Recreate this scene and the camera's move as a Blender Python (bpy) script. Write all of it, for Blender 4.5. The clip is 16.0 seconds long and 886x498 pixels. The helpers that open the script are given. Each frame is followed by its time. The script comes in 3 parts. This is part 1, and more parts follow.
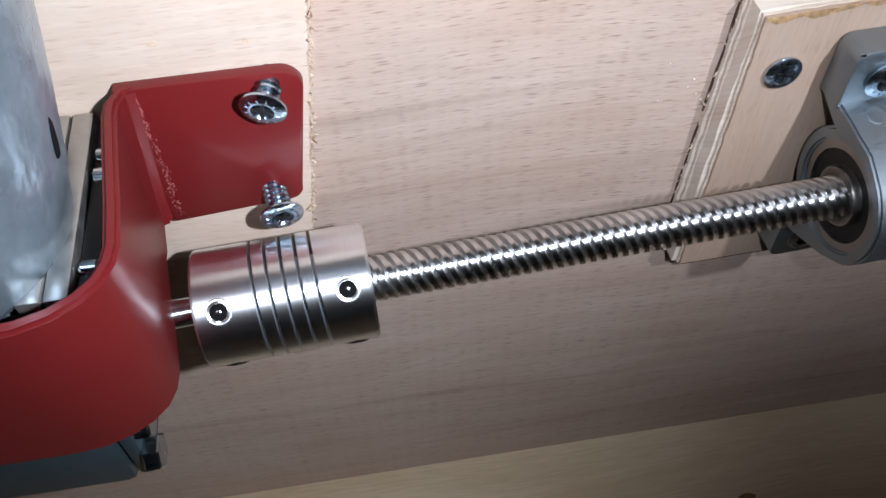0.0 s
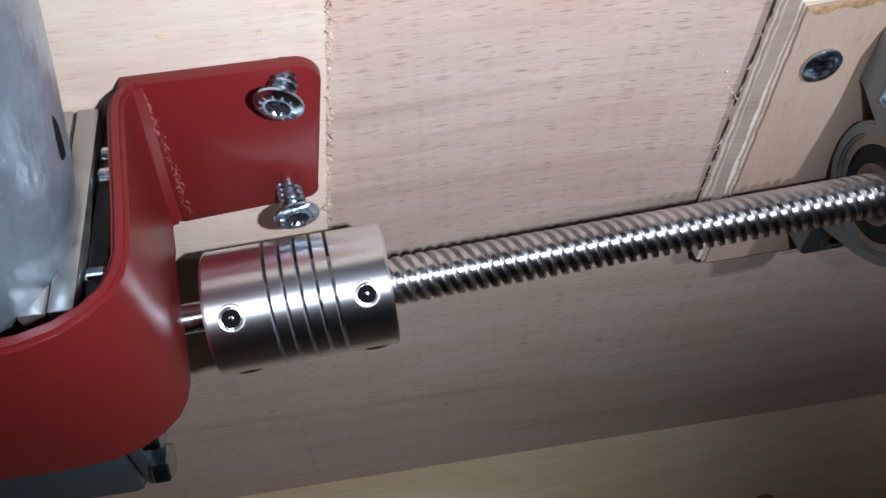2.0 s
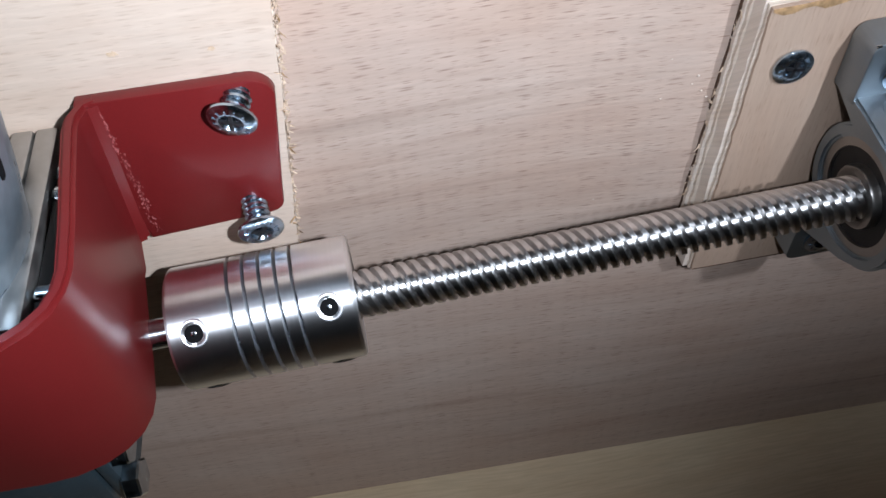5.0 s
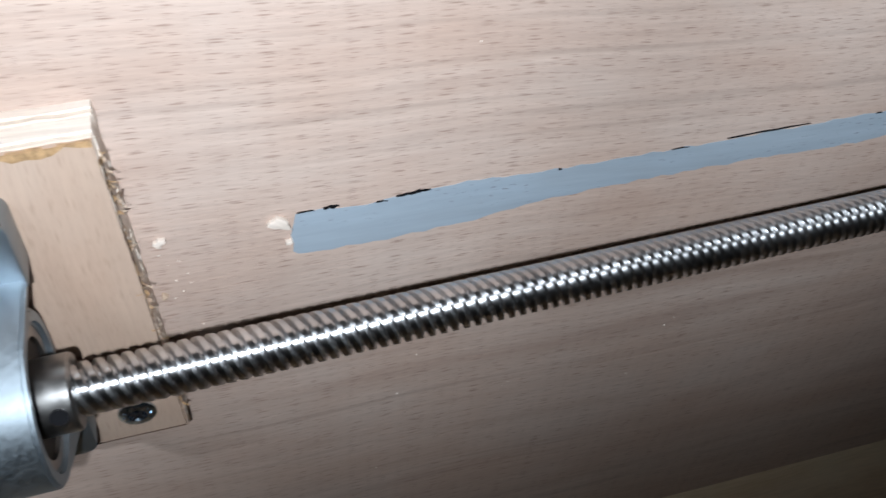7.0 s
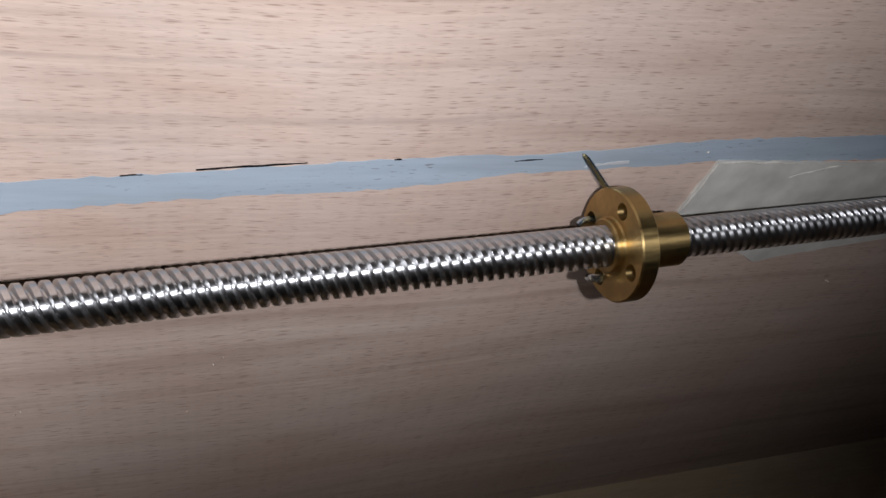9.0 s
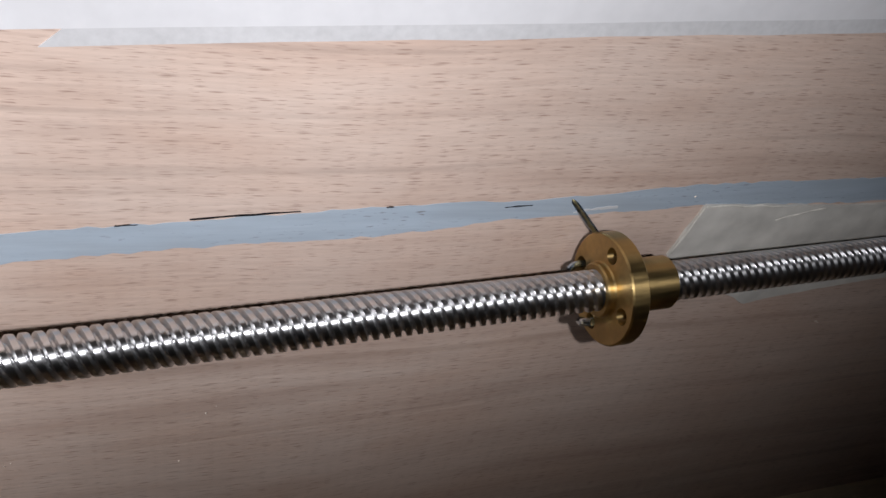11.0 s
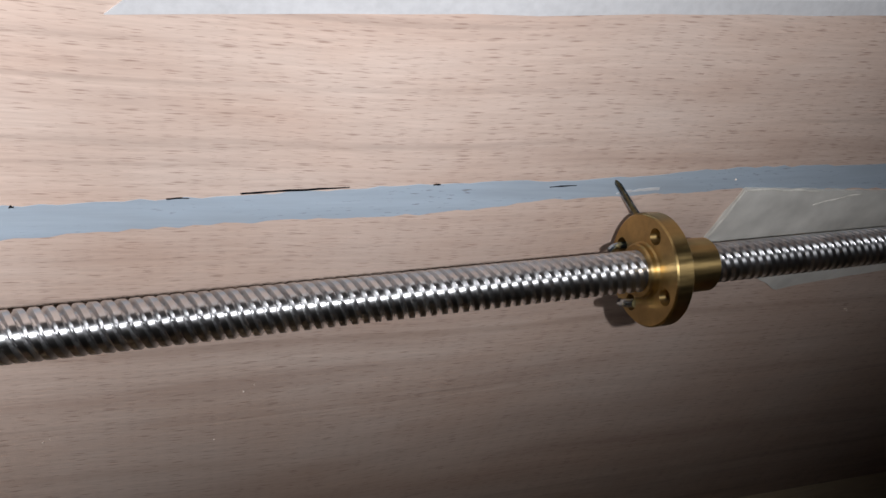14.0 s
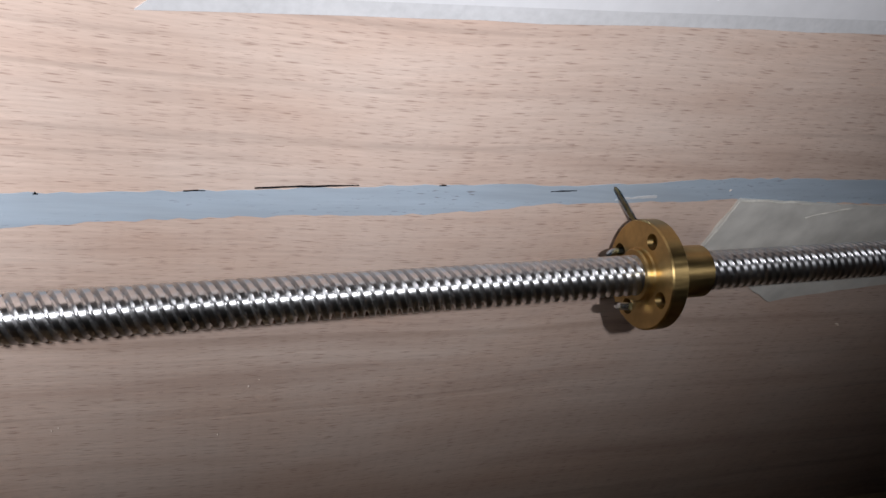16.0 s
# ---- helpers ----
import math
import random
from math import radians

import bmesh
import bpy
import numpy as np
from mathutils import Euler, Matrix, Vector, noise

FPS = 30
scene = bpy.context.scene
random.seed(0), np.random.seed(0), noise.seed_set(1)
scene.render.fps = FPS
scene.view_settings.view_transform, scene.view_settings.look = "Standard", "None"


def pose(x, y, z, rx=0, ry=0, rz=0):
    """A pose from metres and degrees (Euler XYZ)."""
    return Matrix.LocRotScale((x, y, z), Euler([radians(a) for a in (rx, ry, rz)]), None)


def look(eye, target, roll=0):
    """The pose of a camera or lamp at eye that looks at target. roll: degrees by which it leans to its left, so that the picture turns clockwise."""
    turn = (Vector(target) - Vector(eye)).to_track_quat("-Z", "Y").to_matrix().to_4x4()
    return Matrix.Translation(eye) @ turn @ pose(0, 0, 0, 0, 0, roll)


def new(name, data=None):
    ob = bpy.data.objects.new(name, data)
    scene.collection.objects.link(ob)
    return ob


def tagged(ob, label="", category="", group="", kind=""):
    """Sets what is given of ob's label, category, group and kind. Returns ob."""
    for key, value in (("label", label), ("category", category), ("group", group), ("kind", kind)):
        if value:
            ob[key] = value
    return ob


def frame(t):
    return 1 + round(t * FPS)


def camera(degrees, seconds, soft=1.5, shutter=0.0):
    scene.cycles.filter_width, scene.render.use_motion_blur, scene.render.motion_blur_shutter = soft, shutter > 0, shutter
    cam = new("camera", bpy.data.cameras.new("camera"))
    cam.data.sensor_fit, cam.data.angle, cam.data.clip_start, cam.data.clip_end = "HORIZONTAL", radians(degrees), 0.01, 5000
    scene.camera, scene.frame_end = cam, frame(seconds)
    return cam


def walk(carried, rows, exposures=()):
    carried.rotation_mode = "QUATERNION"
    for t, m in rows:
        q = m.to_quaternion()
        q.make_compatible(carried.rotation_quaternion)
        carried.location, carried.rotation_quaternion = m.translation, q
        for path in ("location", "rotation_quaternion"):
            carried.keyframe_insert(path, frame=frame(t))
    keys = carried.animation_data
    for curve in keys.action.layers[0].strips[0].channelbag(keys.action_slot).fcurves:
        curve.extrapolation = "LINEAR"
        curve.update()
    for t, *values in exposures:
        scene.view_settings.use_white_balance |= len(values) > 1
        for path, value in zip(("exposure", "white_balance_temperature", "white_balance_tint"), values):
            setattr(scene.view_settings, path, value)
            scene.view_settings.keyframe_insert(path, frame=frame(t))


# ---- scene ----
cam = camera(56.24, 16.0, soft=1.5, shutter=0.2)
PATH = [
    (0, look((0.12627, -0.11071, 0.25333), (0.14451, 0.01175, 0.09627), -0.98)),
    (0.5, look((0.12379, -0.10435, 0.24909), (0.14266, 0.01453, 0.08936), -0.31)),
    (1, look((0.12280, -0.10422, 0.25052), (0.14191, 0.01523, 0.09125), -0.35)),
    (1.5, look((0.12262, -0.10329, 0.25090), (0.14168, 0.01619, 0.09164), -0.50)),
    (2, look((0.12339, -0.10429, 0.24952), (0.14149, 0.01593, 0.09072), -0.90)),
    (2.5, look((0.12572, -0.10341, 0.24821), (0.14025, 0.01728, 0.08939), -2.48)),
    (3, look((0.12672, -0.10340, 0.24968), (0.14067, 0.01672, 0.09038), -3.01)),
    (5.3, look((0.13757, -0.10503, 0.24887), (0.14863, 0.01790, 0.09150), -4.60)),
    (5.5, look((0.14423, -0.10441, 0.24916), (0.15855, 0.01835, 0.09192), -3.70)),
    (5.8, look((0.14400, -0.10900, 0.24800), (0.18580, 0.02259, 0.10331), 3.00)),
    (6, look((0.16102, -0.10741, 0.25161), (0.20791, 0.02606, 0.11024), 4.04)),
    (6.2, look((0.19300, -0.11200, 0.25400), (0.23491, 0.02513, 0.11457), 1.40)),
    (6.3, look((0.20400, -0.11000, 0.25200), (0.24841, 0.02572, 0.11198), 1.90)),
    (6.5, look((0.22152, -0.10538, 0.24537), (0.26791, 0.02856, 0.10428), 3.43)),
    (7, look((0.24916, -0.10042, 0.24171), (0.30070, 0.03119, 0.10022), 6.36)),
    (7.5, look((0.27716, -0.10082, 0.23994), (0.33389, 0.02913, 0.09889), 10.69)),
    (8, look((0.30343, -0.09978, 0.24128), (0.36610, 0.02687, 0.09974), 14.36)),
    (8.5, look((0.31990, -0.10600, 0.23615), (0.38721, 0.02715, 0.10296), 14.90)),
    (9, look((0.33557, -0.10258, 0.24591), (0.40114, 0.02163, 0.10354), 17.17)),
    (9.5, look((0.33483, -0.10262, 0.24580), (0.40349, 0.02386, 0.10692), 17.20)),
    (10, look((0.33509, -0.10149, 0.24879), (0.40367, 0.02671, 0.11145), 16.88)),
    (12.5, look((0.33497, -0.10556, 0.24426), (0.40246, 0.02847, 0.11204), 15.74)),
    (13, look((0.33131, -0.10401, 0.24418), (0.40075, 0.02708, 0.11004), 16.74)),
    (13.5, look((0.32882, -0.10394, 0.24308), (0.39786, 0.02699, 0.10858), 17.03)),
    (14, look((0.32711, -0.10322, 0.24333), (0.39527, 0.02725, 0.10794), 16.97)),
    (14.5, look((0.32700, -0.10351, 0.24254), (0.39475, 0.02738, 0.10735), 16.92)),
    (15, look((0.32672, -0.10415, 0.24178), (0.39458, 0.02771, 0.10757), 16.87)),
    (15.5, look((0.32672, -0.10487, 0.24187), (0.39499, 0.02684, 0.10774), 17.12)),
    (16, look((0.32411, -0.10986, 0.24320), (0.39287, 0.02480, 0.11229), 17.91)),
]
walk(cam, PATH, exposures=[
    (0.0, -0.40, 6050, 10), (0.5, -0.22, 6050, 10), (1.0, -0.40, 6050, 10), (1.5, -0.60, 6050, 10), (2.5, -0.56, 6050, 10), (3.2, -0.57, 6050, 10),
    (5.3, -0.54, 6050, 9), (5.5, -0.54, 6000, 8), (6.0, -0.72, 5900, 5), (6.5, -0.22, 5950, 5), (7.0, 0.13, 6050, 6), (7.5, 0.17, 6230, 8),
    (8.0, 0.28, 6300, 10), (8.5, 0.38, 6450, 11), (9.0, 0.60, 6520, 13), (10.0, 0.57, 6620, 13), (12.5, 0.54, 6640, 14), (14.0, 0.59, 6590, 12), (16.0, 0.57, 6560, 13),
])

# ---- light: three added spots stand in for the camera's moving LED; cabinet otherwise dim ----
world = bpy.data.worlds.new("dim_room")
scene.world = world
world.use_nodes = True
world.node_tree.nodes["Background"].inputs[0].default_value = (0.75, 0.87, 1.0, 1)
world.node_tree.nodes["Background"].inputs[1].default_value = 0.03


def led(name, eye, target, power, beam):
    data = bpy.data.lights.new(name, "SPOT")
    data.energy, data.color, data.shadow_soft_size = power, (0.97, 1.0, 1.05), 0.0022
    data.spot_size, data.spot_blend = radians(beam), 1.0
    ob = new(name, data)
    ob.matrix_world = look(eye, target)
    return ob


led("camera_led_stand_in", (0.1553, -0.1092, 0.2507), (0.1105, 0.0, 0.1515), 1.95, 96)
led("camera_led_stand_in", (0.2390, -0.1158, 0.2483), (0.2640, 0.0, 0.1887), 1.42, 93)
led("camera_led_stand_in", (0.3609, -0.1131, 0.2509), (0.4062, 0.0, 0.1798), 0.600, 78)


# ---- materials ----
def tree(name):
    m = bpy.data.materials.new(name)
    m.use_nodes = True
    nt = m.node_tree
    return m, nt, nt.nodes["Principled BSDF"]


def node(nt, kind, **values):
    n = nt.nodes.new(kind)
    for key, value in values.items():
        n.inputs[key.replace("_", " ")].default_value = value
    return n


def coords(nt, scale, kind="Object", turn=(0, 0, 0)):
    tc = nt.nodes.new("ShaderNodeTexCoord")
    mp = nt.nodes.new("ShaderNodeMapping")
    mp.inputs["Scale"].default_value = scale
    mp.inputs["Rotation"].default_value = turn
    nt.links.new(tc.outputs[kind], mp.inputs["Vector"])
    return mp.outputs["Vector"]


def noise_of(nt, vec, scale, detail=3.0, rough=0.55, distort=0.0):
    n = node(nt, "ShaderNodeTexNoise", Scale=scale, Detail=detail, Roughness=rough, Distortion=distort)
    nt.links.new(vec, n.inputs["Vector"])
    return n.outputs["Fac"]


def ramp(nt, fac, stops):
    r = nt.nodes.new("ShaderNodeValToRGB")
    els = r.color_ramp.elements
    while len(els) < len(stops):
        els.new(0.5)
    for el, (pos, col) in zip(els, stops):
        el.position, el.color = pos, (*col, 1) if len(col) == 3 else col
    nt.links.new(fac, r.inputs["Fac"])
    return r.outputs["Color"]


def grey(v):
    return (v, v, v)


def mix(nt, a, b, fac, mode="MIX"):
    m = nt.nodes.new("ShaderNodeMix")
    m.data_type, m.blend_type = "RGBA", mode
    ins = [i for i in m.inputs if i.type == "RGBA"]
    for sock, val in ((ins[0], a), (ins[1], b), (m.inputs[0], fac)):
        if isinstance(val, (int, float)):
            sock.default_value = val
        elif isinstance(val, tuple):
            sock.default_value = (*val, 1)
        else:
            nt.links.new(val, sock)
    return [o for o in m.outputs if o.type == "RGBA"][0]


def bump(nt, bsdf, height, strength, distance):
    b = node(nt, "ShaderNodeBump", Strength=strength, Distance=distance)
    nt.links.new(height, b.inputs["Height"])
    nt.links.new(b.outputs["Normal"], bsdf.inputs["Normal"])


def plane_coords(nt, along, across, axis="x"):
    """Flat coordinates: along the grain and across it, the same on upright and level boards."""
    tc = nt.nodes.new("ShaderNodeTexCoord")
    sep = nt.nodes.new("ShaderNodeSeparateXYZ")
    nt.links.new(tc.outputs["Object"], sep.inputs[0])
    add = nt.nodes.new("ShaderNodeMath")
    nt.links.new(sep.outputs["Z" if axis == "x" else "X"], add.inputs[0])
    nt.links.new(sep.outputs["Y"], add.inputs[1])
    # slow wander of the grain
    wander = nt.nodes.new("ShaderNodeTexNoise")
    wander.inputs["Scale"].default_value = 9.0
    wander.inputs["Detail"].default_value = 1.0
    nt.links.new(tc.outputs["Object"], wander.inputs["Vector"])
    drift = nt.nodes.new("ShaderNodeMath")
    drift.operation = "MULTIPLY_ADD"
    nt.links.new(wander.outputs["Fac"], drift.inputs[0])
    drift.inputs[1].default_value = 0.011
    nt.links.new(add.outputs[0], drift.inputs[2])
    add = drift
    com = nt.nodes.new("ShaderNodeCombineXYZ")
    for sock, k, to in ((sep.outputs["X" if axis == "x" else "Z"], along, 0), (add.outputs[0], across, 1)):
        mul = nt.nodes.new("ShaderNodeMath")
        mul.operation = "MULTIPLY"
        nt.links.new(sock, mul.inputs[0])
        mul.inputs[1].default_value = k
        nt.links.new(mul.outputs[0], com.inputs[to])
    return com.outputs[0]


def wood(name, light, dark, pore, grain_scale=1.0, pores=0.75, rough=0.5, axis="x", bands=0.0, fine=1.0):
    """Plain-sawn beech or pine: broad figure, fine fibre, short dark pore dashes along the grain."""
    m, nt, b = tree(name)
    g = grain_scale
    broad = noise_of(nt, plane_coords(nt, 4.5 * g, 62 * g, axis), 1.0, 4.0, 0.55, 0.5)
    fibre = noise_of(nt, plane_coords(nt, 90, 1400, axis), 1.0, 3.0, 0.6)
    blotch = noise_of(nt, plane_coords(nt, 26, 48, axis), 1.0, 3.0)
    mid = tuple(0.5 * l + 0.5 * d for l, d in zip(light, dark))
    col = ramp(nt, broad, [(0.28, dark), (0.46, light), (0.60, mid), (0.74, light)])
    col = mix(nt, col, ramp(nt, fibre, [(0.3, grey(1 - 0.14 * fine)), (0.7, grey(1 + 0.10 * fine))]), 0.8, "MULTIPLY")
    col = mix(nt, col, ramp(nt, blotch, [(0.3, (0.96, 0.90, 0.86)), (0.7, (1.03, 1.05, 1.06))]), 0.9, "MULTIPLY")
    if bands:
        # long dark growth bands, far apart
        band = noise_of(nt, plane_coords(nt, 1.6, 105, axis), 1.0, 2.0, 0.5)
        thin = noise_of(nt, plane_coords(nt, 5.0, 260, axis), 1.0, 2.0, 0.5)
        col = mix(nt, col, ramp(nt, band, [(0.30, (1 - bands, 1 - 1.1 * bands, 1 - 1.2 * bands)), (0.42, grey(1.0))]), 1.0, "MULTIPLY")
        col = mix(nt, col, ramp(nt, thin, [(0.30, grey(1 - 0.6 * bands)), (0.38, grey(1.0))]), 1.0, "MULTIPLY")
    mask = None
    for along, across, size, lo, hi, weight in ((150, 1250, 0.19, 0.56, 0.68, 1.0), (250, 2300, 0.21, 0.52, 0.66, 0.85), (420, 3600, 0.22, 0.50, 0.65, 0.45)):
        vor = node(nt, "ShaderNodeTexVoronoi", Scale=1.0, Randomness=1.0)
        vor.voronoi_dimensions = "2D"
        nt.links.new(plane_coords(nt, along, across, axis), vor.inputs["Vector"])
        dash = ramp(nt, vor.outputs["Distance"], [(size * 0.3, grey(weight)), (size * 1.35, grey(0))])
        pick = nt.nodes.new("ShaderNodeSeparateColor")
        nt.links.new(vor.outputs["Color"], pick.inputs[0])
        some = ramp(nt, pick.outputs[0], [(lo, grey(0)), (hi + 0.25, grey(1))])
        one = mix(nt, dash, some, 1.0, "MULTIPLY")
        mask = one if mask is None else mix(nt, mask, one, 1.0, "LIGHTEN")
    mask = mix(nt, mask, grey(pores), 1.0, "MULTIPLY")
    col = mix(nt, col, pore, mask)
    nt.links.new(col, b.inputs["Base Color"])
    b.inputs["Roughness"].default_value = rough
    b.inputs["Specular IOR Level"].default_value = 0.3
    bump(nt, b, mix(nt, fibre, grey(0), mask), 0.30, 0.0002)
    return m


def metal(name, col, rough, scratch=(1, 1, 1), amount=0.1, bump_by=0.0, metallic=1.0, grime=0.0, vary=0.08, depth=0.0002, aniso=0.0):
    m, nt, b = tree(name)
    v = coords(nt, scratch)
    n = noise_of(nt, v, 1.0, 4.0, 0.6)
    big = noise_of(nt, coords(nt, (130, 130, 130)), 1.0, 3.0)
    c = mix(nt, col, ramp(nt, n, [(0.3, grey(1 - amount)), (0.7, grey(1 + 0.3 * amount))]), 1.0, "MULTIPLY")
    c = mix(nt, c, ramp(nt, big, [(0.35, grey(1 - grime)), (0.65, grey(1.0))]), 1.0, "MULTIPLY")
    nt.links.new(c, b.inputs["Base Color"])
    nt.links.new(ramp(nt, n, [(0.3, grey(max(rough - vary, 0.03))), (0.7, grey(rough + vary))]), b.inputs["Roughness"])
    b.inputs["Metallic"].default_value = metallic
    if aniso:
        # turned surfaces scatter along the axis, across the tool marks
        tan = nt.nodes.new("ShaderNodeTangent")
        tan.direction_type, tan.axis = "RADIAL", "X"
        nt.links.new(tan.outputs["Tangent"], b.inputs["Tangent"])
        b.inputs["Anisotropic"].default_value = aniso
        b.inputs["Anisotropic Rotation"].default_value = 0.25
    if bump_by:
        bump(nt, b, n, bump_by, depth)
    return m


def paint(name, col, rough, spec=0.5, grain=900, amount=0.1, bump_by=0.15, coat=0.0):
    m, nt, b = tree(name)
    n = noise_of(nt, coords(nt, (grain,) * 3), 1.0, 3.0)
    big = noise_of(nt, coords(nt, (70, 70, 70)), 1.0, 3.0)
    c = mix(nt, col, ramp(nt, n, [(0.3, grey(1 - amount)), (0.7, grey(1 + amount))]), 1.0, "MULTIPLY")
    c = mix(nt, c, ramp(nt, big, [(0.3, grey(1 - amount)), (0.7, grey(1 + amount * 0.6))]), 1.0, "MULTIPLY")
    nt.links.new(c, b.inputs["Base Color"])
    b.inputs["Roughness"].default_value = rough
    b.inputs["Specular IOR Level"].default_value = spec
    b.inputs["Coat Weight"].default_value = coat
    bump(nt, b, n, bump_by, 0.0001)
    return m


BEECH = wood("beech_panel", (0.525, 0.416, 0.355), (0.43, 0.325, 0.272), (0.20, 0.125, 0.095), 1.0, 0.62, bands=0.22, fine=0.75)
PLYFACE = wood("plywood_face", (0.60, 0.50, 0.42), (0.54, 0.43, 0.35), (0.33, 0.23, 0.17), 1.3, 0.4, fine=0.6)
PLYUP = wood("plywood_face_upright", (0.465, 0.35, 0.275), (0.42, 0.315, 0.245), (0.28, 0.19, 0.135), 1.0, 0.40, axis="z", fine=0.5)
PLYEDGE = wood("plywood_edge", (0.74, 0.67, 0.60), (0.64, 0.56, 0.48), (0.45, 0.34, 0.24), 2.0, 0.2, 0.7)
PLYDARK = wood("plywood_cross_ply", (0.66, 0.58, 0.50), (0.58, 0.50, 0.42), (0.25, 0.15, 0.09), 2.0, 0.4, 0.8)
PINE = wood("pine_floor", (0.56, 0.46, 0.32), (0.46, 0.36, 0.23), (0.32, 0.21, 0.12), 0.8, 0.1)
CABINET = paint("dark_cabinet", (0.040, 0.046, 0.055), 0.6, 0.3, 300, 0.15, 0.2)
TORN = wood("torn_fibre", (0.60, 0.48, 0.37), (0.48, 0.36, 0.26), (0.2, 0.12, 0.07), 4.0, 0.6, 0.9)
GLUE = paint("orange_glue", (0.42, 0.27, 0.14), 0.4, 0.5, 900, 0.35, 0.4)
STAIN = paint("glue_stain", (0.56, 0.43, 0.31), 0.5, 0.3, 900, 0.2, 0.1)
RED = paint("red_powder_coat", (0.140, 0.0108, 0.0115), 0.38, 0.4, 3200, 0.06, 0.03)
SCUFF = paint("scuffed_paint", (0.36, 0.11, 0.11), 0.6, 0.3, 2500, 0.4, 0.1)
STEEL = metal("rolled_steel", (0.72, 0.72, 0.725), 0.35, (200, 200, 200), 0.10, 0.0, 1.0, 0.22, 0.02, aniso=0.93)
ALU = metal("turned_aluminium", (0.90, 0.93, 0.97), 0.38, (1500, 20, 20), 0.03, 0.0, 1.0, 0.05, 0.012, aniso=0.88)
CAST = metal("cast_zinc", (0.34, 0.39, 0.43), 0.50, (1500, 1500, 1500), 0.06, 0.09, 1.0, 0.05)
BRASS = metal("brass", (0.58, 0.41, 0.175), 0.36, (60, 700, 700), 0.16, 0.06, 1.0, 0.30, aniso=0.75)
ZINC = metal("blue_zinc", (0.62, 0.70, 0.76), 0.2, (700, 700, 700), 0.2, 0.05)
SOCKET = paint("dark_socket", (0.006, 0.006, 0.007), 0.85, 0.1)
SCREWZINC = metal("screw_zinc", (0.60, 0.73, 0.86), 0.20, (900, 900, 900), 0.25, 0.3, 1.0, 0.25, 0.07)
# brown of the plate's edge lines; on its left edge also painted shade
BROWNSHADE = paint("brown_edge_and_shade", (0.085, 0.052, 0.036), 0.8, 0.2, 900, 0.4, 0.3)
DARKHOLE = paint("black_steel_and_slot_shade", (0.012, 0.012, 0.014), 0.35)
SEALGAP = paint("black_rubber_and_gap_fill", (0.012, 0.012, 0.013), 0.5, 0.4)


def smeared(name, col):
    """Trowelled filler: long faint smears, dark specks of wood showing through."""
    m, nt, b = tree(name)
    smear = noise_of(nt, plane_coords(nt, 26, 420), 1.0, 4.0, 0.6)
    cloud = noise_of(nt, plane_coords(nt, 30, 90), 1.0, 3.0)
    speck = noise_of(nt, plane_coords(nt, 420, 1900), 1.0, 2.0)
    c = mix(nt, col, ramp(nt, smear, [(0.3, grey(0.90)), (0.7, grey(1.06))]), 1.0, "MULTIPLY")
    c = mix(nt, c, ramp(nt, cloud, [(0.3, (0.92, 0.90, 0.88)), (0.7, (1.03, 1.04, 1.05))]), 1.0, "MULTIPLY")
    worn = mix(nt, ramp(nt, speck, [(0.62, grey(0)), (0.70, grey(0.7))]), ramp(nt, cloud, [(0.45, grey(0)), (0.6, grey(1))]), 1.0, "MULTIPLY")
    nt.links.new(mix(nt, c, (0.13, 0.12, 0.12), worn), b.inputs["Base Color"])
    b.inputs["Roughness"].default_value = 0.6
    b.inputs["Specular IOR Level"].default_value = 0.3
    bump(nt, b, smear, 0.3, 0.0002)
    return m


FILLER = smeared("grey_filler", (0.32, 0.38, 0.44))
TAPE = paint("masking_tape", (0.47, 0.47, 0.475), 0.5, 0.4, 700, 0.06, 0.3)
CREASE = paint("tape_crease", (0.52, 0.50, 0.45), 0.4, 0.4, 400, 0.2, 0.3)
KNOT = paint("pine_knot", (0.20, 0.12, 0.06), 0.6, 0.3, 500, 0.3, 0.3)
TAPE2 = paint("cloudy_tape", (0.53, 0.515, 0.475), 0.3, 0.5, 160, 0.14, 0.4)
WHITE = paint("white_laminate", (0.55, 0.55, 0.56), 0.4, 0.5, 300, 0.03, 0.1)
GEAR = metal("motor_can", (0.33, 0.41, 0.48), 0.30, (75, 75, 35), 0.30, 0.5, 0.6, 0.3, 0.08, 0.002)
FLANGE = metal("gearbox_flange", (0.50, 0.50, 0.49), 0.45, (300, 300, 300), 0.15, 0.1)
RACE = metal("ground_steel", (0.35, 0.34, 0.33), 0.35, (300, 300, 300), 0.15, 0.1)
BLUEGREY = paint("gearbox_housing", (0.03, 0.045, 0.055), 0.35)


# ---- mesh helpers ----
def link_mesh(name, bm, mat, parent=None, label="", smooth=True):
    me = bpy.data.meshes.new(name)
    bm.normal_update()
    bm.to_mesh(me)
    bm.free()
    for m in mat if isinstance(mat, (list, tuple)) else [mat]:
        me.materials.append(m)
    if smooth:
        me.shade_smooth()
        me.set_sharp_from_angle(angle=radians(32))
    ob = new(name, me)
    if parent:
        ob.parent = parent
    if label:
        ob["label"] = label
    return ob


def part(name, bm, material, parent, label=""):
    return link_mesh(name, bm, material, parent, label)


def empty(name, m=None):
    ob = new(name)
    ob.empty_display_size = 0.01
    if m is not None:
        ob.matrix_world = m
    return ob


